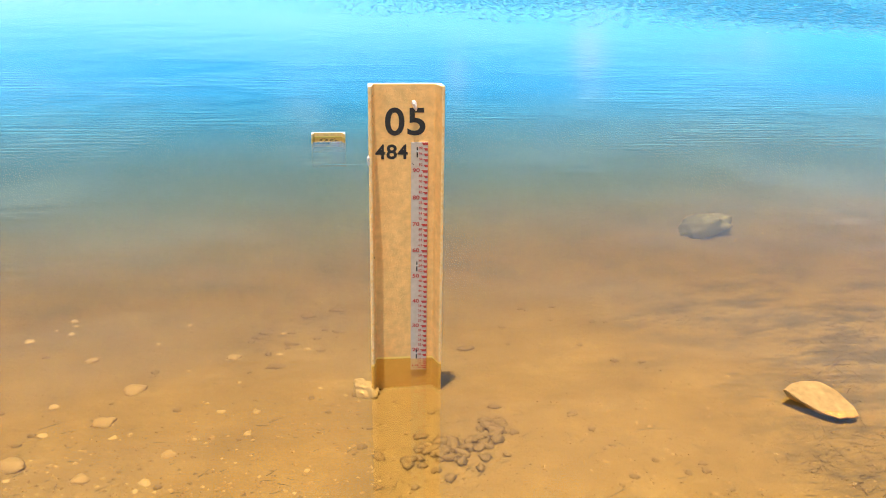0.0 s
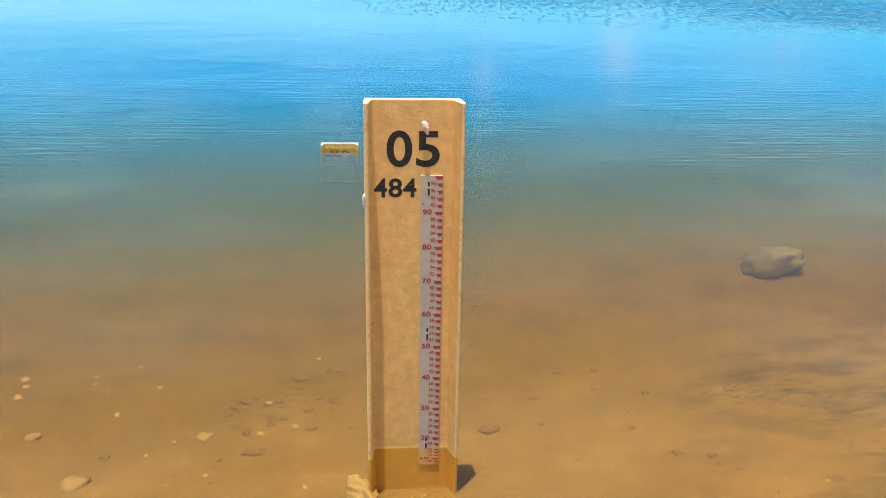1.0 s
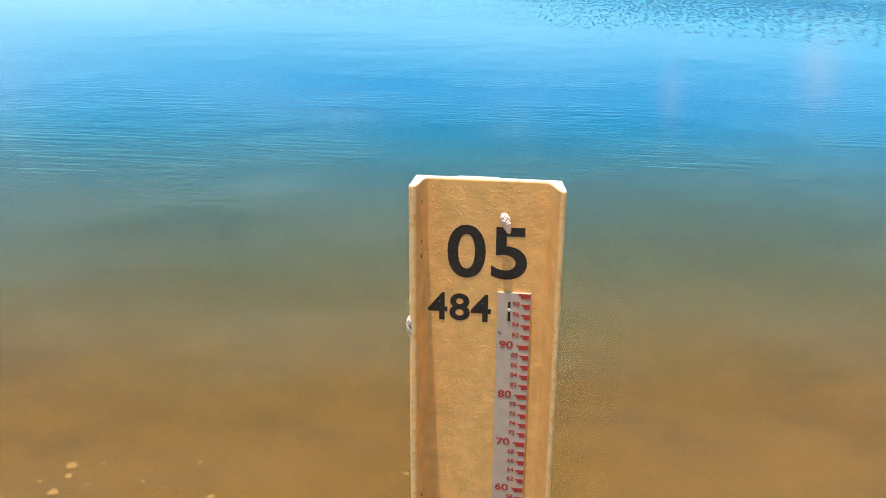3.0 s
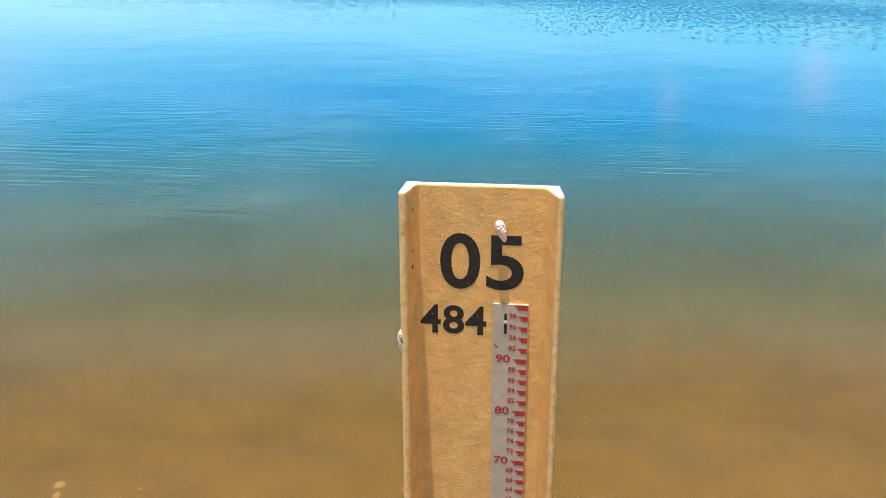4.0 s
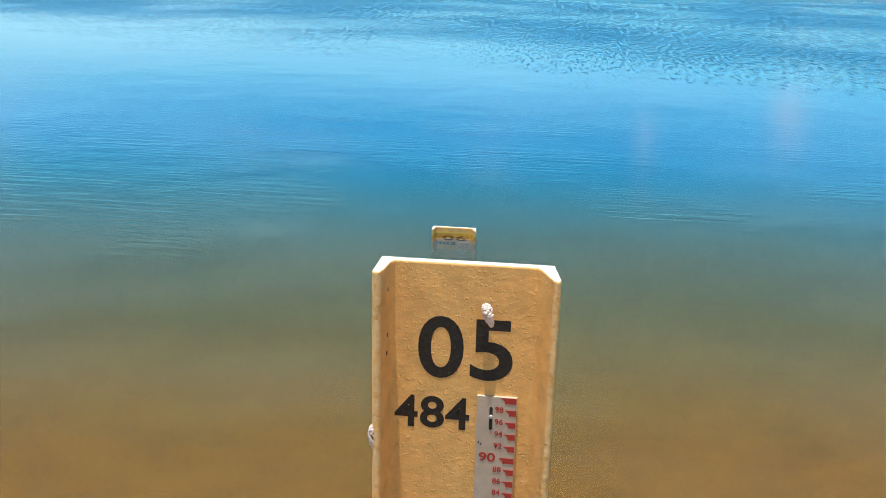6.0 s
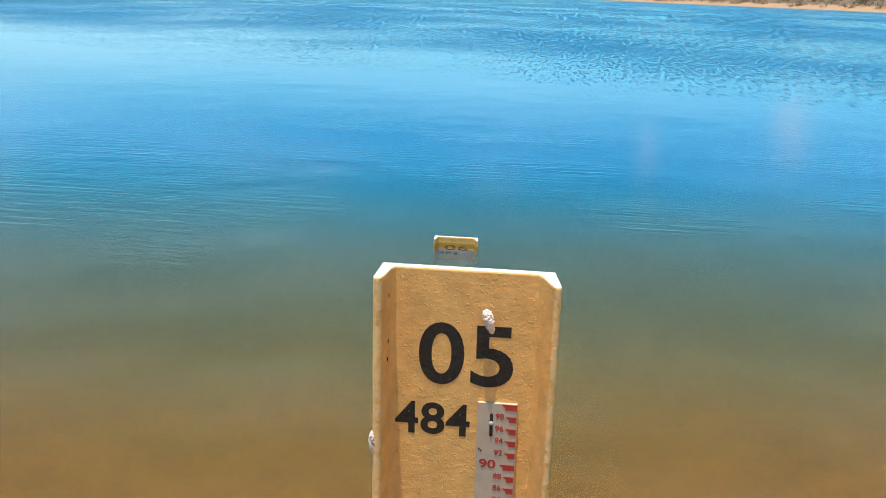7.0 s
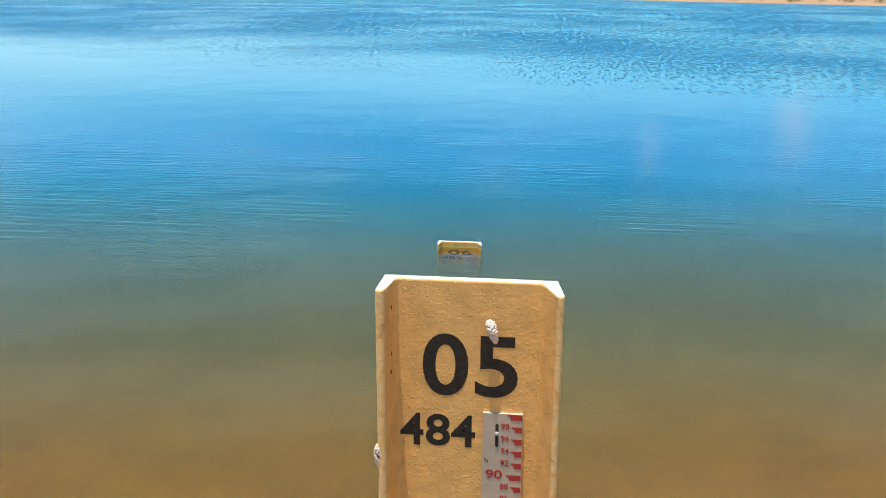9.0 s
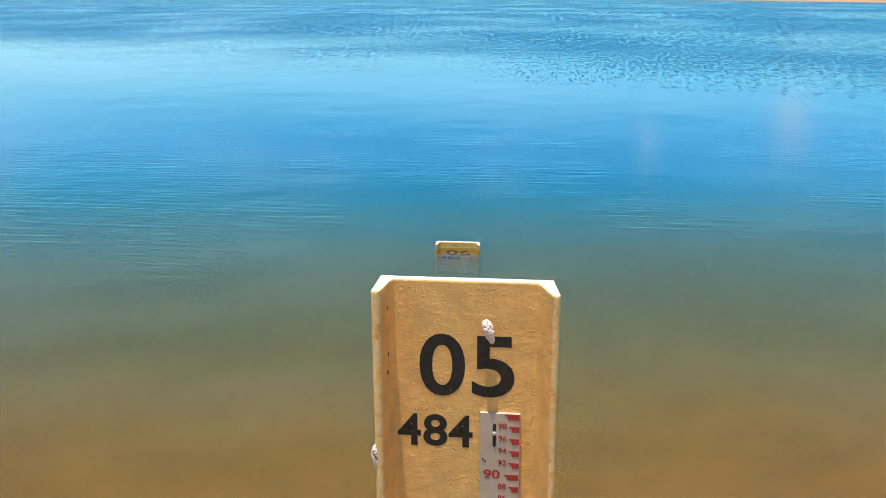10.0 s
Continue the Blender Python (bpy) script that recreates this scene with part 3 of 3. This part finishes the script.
for x, y in ((0.05, -0.45), (0.07, -0.55), (0.15, -0.52), (0.20, -0.55), (0.24, -0.62), (0.29, -0.42), (0.33, -0.40), (0.12, -0.72), (0.08, -0.68), (0.04, -0.65), (0.36, -0.47), (-0.15, -0.51), (-0.10, -0.58), (0.17, -0.60), (0.26, -0.55), (0.30, -0.46), (0.11, -0.50), (0.02, -0.60), (0.22, -0.68), (0.10, -0.62)):
    lay("clod", CLOD[rng.randrange(5)], x, y, rng.uniform(0.012, 0.026), rng.uniform(0, 6), "rounded mud clod in a heap before the gauge", "clod", "mud clods", 0.3)
for cx, cy, wide, count in ((0.10, -0.60, 0.06, 16), (0.17, -0.54, 0.05, 12), (0.29, -0.47, 0.04, 10), (0.33, -0.38, 0.03, 6)):
    for _ in range(count):
        x, y = rng.gauss(cx, wide), rng.gauss(cy, wide * 0.6)
        lay("clod", CLOD[rng.randrange(5)], x, y, rng.uniform(0.010, 0.022), rng.uniform(0, 6), "rounded mud clod in a heap before the gauge", "clod", "mud clods", 0.12)
for _ in range(35):
    x, y = rng.uniform(-1.9, -0.15), rng.uniform(-1.0, 1.3)
    lay("pebble", PALE[rng.randrange(4)], x, y, rng.uniform(0.004, 0.012), rng.uniform(0, 6), "small pale pebble on the sandy bed", "pebble", "pebbles")
for _ in range(90):
    x, y = rng.uniform(-1.9, 1.0), rng.uniform(-1.1, 0.9)
    lay("clod", CLOD[rng.randrange(5)], x, y, rng.uniform(0.005, 0.014), rng.uniform(0, 6), "small dark mud crumb on the bed", "clod", "mud crumbs")


# ---- twigs, drowned grass and litter ----
def stalk_into(bm, base, way, length, radius, bend, rng):
    side = way.cross(Vector((0.3, 0.2, 1))).normalized()
    up = way.cross(side).normalized()
    rings, p = [], base.copy()
    for i in range(5):
        f = i / 4
        r = radius * (1 - 0.75 * f)
        rings.append([bm.verts.new(p + side * r * math.cos(a) + up * r * math.sin(a)) for a in (0, 2.1, 4.2)])
        way = (way + bend * 0.25).normalized()
        p = p + way * length / 4
    for a, b in zip(rings, rings[1:]):
        for i in range(3):
            bm.faces.new((a[i], a[(i + 1) % 3], b[(i + 1) % 3], b[i]))
    bm.faces.new(rings[0][::-1])
    bm.faces.new(rings[-1])


def twig(rng, length):
    bm = bmesh.new()
    stalk_into(bm, Vector((-length / 2, 0, 0.003)), Vector((1, 0, 0.03)), length, 0.0022, Vector((0, rng.uniform(-0.5, 0.5), 0)), rng)
    if length > 0.07:
        stalk_into(bm, Vector((0, 0.001, 0.004)), Vector((0.8, 0.5, 0.1)), length * 0.4, 0.0014, Vector((0, 0, 0)), rng)
    return bm


TWIGS = []
for i in range(6):
    bm = twig(rng, 0.03 + 0.022 * i)
    me = bpy.data.meshes.new("twig")
    bm.to_mesh(me)
    bm.free()
    me.materials.append(M_STALK)
    TWIGS.append(me)
for x, y, i, turn in ((0.84, -0.48, 4, 0.2), (0.54, -0.49, 1, 1.9), (0.58, -0.55, 0, 0.6), (0.59, -0.64, 1, 0.7), (0.62, -0.86, 3, 0.5), (0.85, -0.71, 0, 0.3), (0.83, -0.80, 0, 0.0), (0.73, -0.73, 0, 1.4),
                      (1.29, -0.32, 3, -0.4), (-0.05, -0.77, 5, 0.9), (1.23, 0.52, 4, -0.4), (-1.25, -0.15, 3, 0.5), (0.23, -0.70, 2, 0.8), (0.95, -0.62, 1, -0.8), (1.02, -0.75, 1, 1.2), (0.70, -0.58, 0, 2.2)):
    ob = new("twig", TWIGS[i])
    ob.matrix_world = pose(x, y, ground_height(x, y), 0, 0, math.degrees(turn))
    tagged(ob, "thin dark twig lying on the sand under water", "twig", "twigs")


def grass_tuft(seed, count, height):
    r = random.Random(seed)
    bm = bmesh.new()
    for _ in range(count):
        a, lean = r.uniform(0, 6.28), r.uniform(0.4, 3.5)
        way = Vector((math.cos(a) * lean, math.sin(a) * lean, 1)).normalized()
        stalk_into(bm, Vector((r.gauss(0, 0.06), r.gauss(0, 0.06), 0.002)), way, height * r.uniform(0.4, 1.2), 0.0013, Vector((r.uniform(-1, 1), r.uniform(-1, 1), -0.5)), r)
    return bm


for n, (x, y, c, h) in enumerate(((1.56, -0.20, 9, 0.10), (1.77, -0.05, 14, 0.12), (1.26, -0.74, 16, 0.07), (1.35, -0.71, 10, 0.08), (1.51, -0.65, 12, 0.10), (1.33, -0.84, 9, 0.07), (1.40, -0.92, 12, 0.08),
                                  (2.03, 0.17, 16, 0.13), (1.86, 0.20, 12, 0.12), (1.62, -0.45, 10, 0.09), (1.70, -0.28, 14, 0.10), (1.90, -0.05, 12, 0.12), (1.55, -0.82, 12, 0.08), (1.66, 0.05, 9, 0.08))):
    tuft = part("grass_tuft", grass_tuft(50 + n, c * 2, h), M_STALK)
    tuft.location = (x, y, ground_height(x, y))
    tagged(tuft, "sparse dead grass stalks drowned in shallow water", "grass", "grass tufts")


def litter():
    """Dark rotted stalks and leaf scraps strewn in bands over the bed."""
    r = random.Random(77)
    bm = bmesh.new()
    bands = ((1.15, 0.60, 2.3, 0.35, 0.10, 460), (1.0, 1.05, 2.2, 0.95, 0.20, 260), (1.4, 0.2, 2.1, -0.7, 0.30, 400), (1.2, -0.7, 2.0, -0.95, 0.12, 130), (-0.7, 0.62, -0.15, 1.05, 0.10, 150), (0.0, -0.5, 0.4, -0.55, 0.10, 70), (-1.6, -0.5, -0.2, -0.7, 0.3, 120))
    for x0, y0, x1, y1, wide, count in bands:
        for _ in range(count):
            f = r.random()
            x, y = x0 + (x1 - x0) * f + r.gauss(0, wide * 0.6), y0 + (y1 - y0) * f + r.gauss(0, wide)
            z = ground_height(x, y)
            a = r.uniform(-0.9, 0.9)
            stalk_into(bm, Vector((x, y, z + 0.003)), Vector((math.cos(a), math.sin(a), r.uniform(-0.02, 0.2))), r.uniform(0.010, 0.055), r.uniform(0.0008, 0.0026), Vector((0, r.uniform(-0.8, 0.8), 0)), r)
    return bm


def gravel():
    """Sand-coloured crumbs strewn over the shallow bed, too small to count."""
    r = random.Random(91)
    verts, faces = [], []
    for _ in range(3800):
        x, y = r.uniform(-1.9, 1.7), -1.15 + abs(r.gauss(0, 0.55))
        if x > 0.1 and r.random() < 0.6:
            continue
        z, s = ground_height(x, y), r.uniform(0.002, 0.0075) * (1.45 if r.random() < (0.3 if x < 0.0 and y < -0.45 else 0.1) else 1.0)
        n = len(verts)
        for dx, dy, dz in ((1, 0, 0), (0, 1, 0), (-1, 0, 0), (0, -1, 0), (0, 0, 0.8), (0, 0, -0.8)):
            verts.append((x + s * (dx + r.uniform(-0.4, 0.4)), y + s * (dy + r.uniform(-0.4, 0.4)), z + s * (dz + r.uniform(-0.3, 0.3)) + s * 0.2))
        for a, b in ((0, 1), (1, 2), (2, 3), (3, 0)):
            faces += [(n + a, n + b, n + 4), (n + b, n + a, n + 5)]
    me = bpy.data.meshes.new("gravel")
    me.from_pydata(verts, [], faces)
    me.materials.append(M_GRAVEL)
    return new("gravel", me)


tagged(gravel(), "fine sandy gravel and mud crumbs on the bed", "gravel", kind="stuff")
tagged(part("plant_litter", litter(), M_LITTER), "dark rotted stalks strewn over the sandy bed", "plant litter", kind="stuff")


# ---- scrub along the far bank ----
def scrub():
    r = random.Random(5)
    verts, faces = [], []
    for _ in range(700):
        y = r.uniform(80, 620)
        x = shore(y) + 2.5 + abs(r.gauss(0, 8))
        z, s = ground_height(x, y), r.uniform(0.35, 0.9)
        for _ in range(45):
            d = Vector((r.gauss(0, 0.8), r.gauss(0, 0.8), abs(r.gauss(0.4, 0.4)))) * s
            c = Vector((x, y, z)) + d
            n = len(verts)
            for _ in range(3):
                verts.append(c + Vector((r.uniform(-1, 1), r.uniform(-1, 1), r.uniform(-1, 1))) * 0.35 * s)
            faces.append((n, n + 1, n + 2))
    me = bpy.data.meshes.new("far_scrub")
    me.from_pydata(verts, [], faces)
    me.materials.append(M_BRUSH)
    return new("far_scrub", me)


tagged(scrub(), "low dry scrub along the far sandy bank", "scrub", kind="stuff")
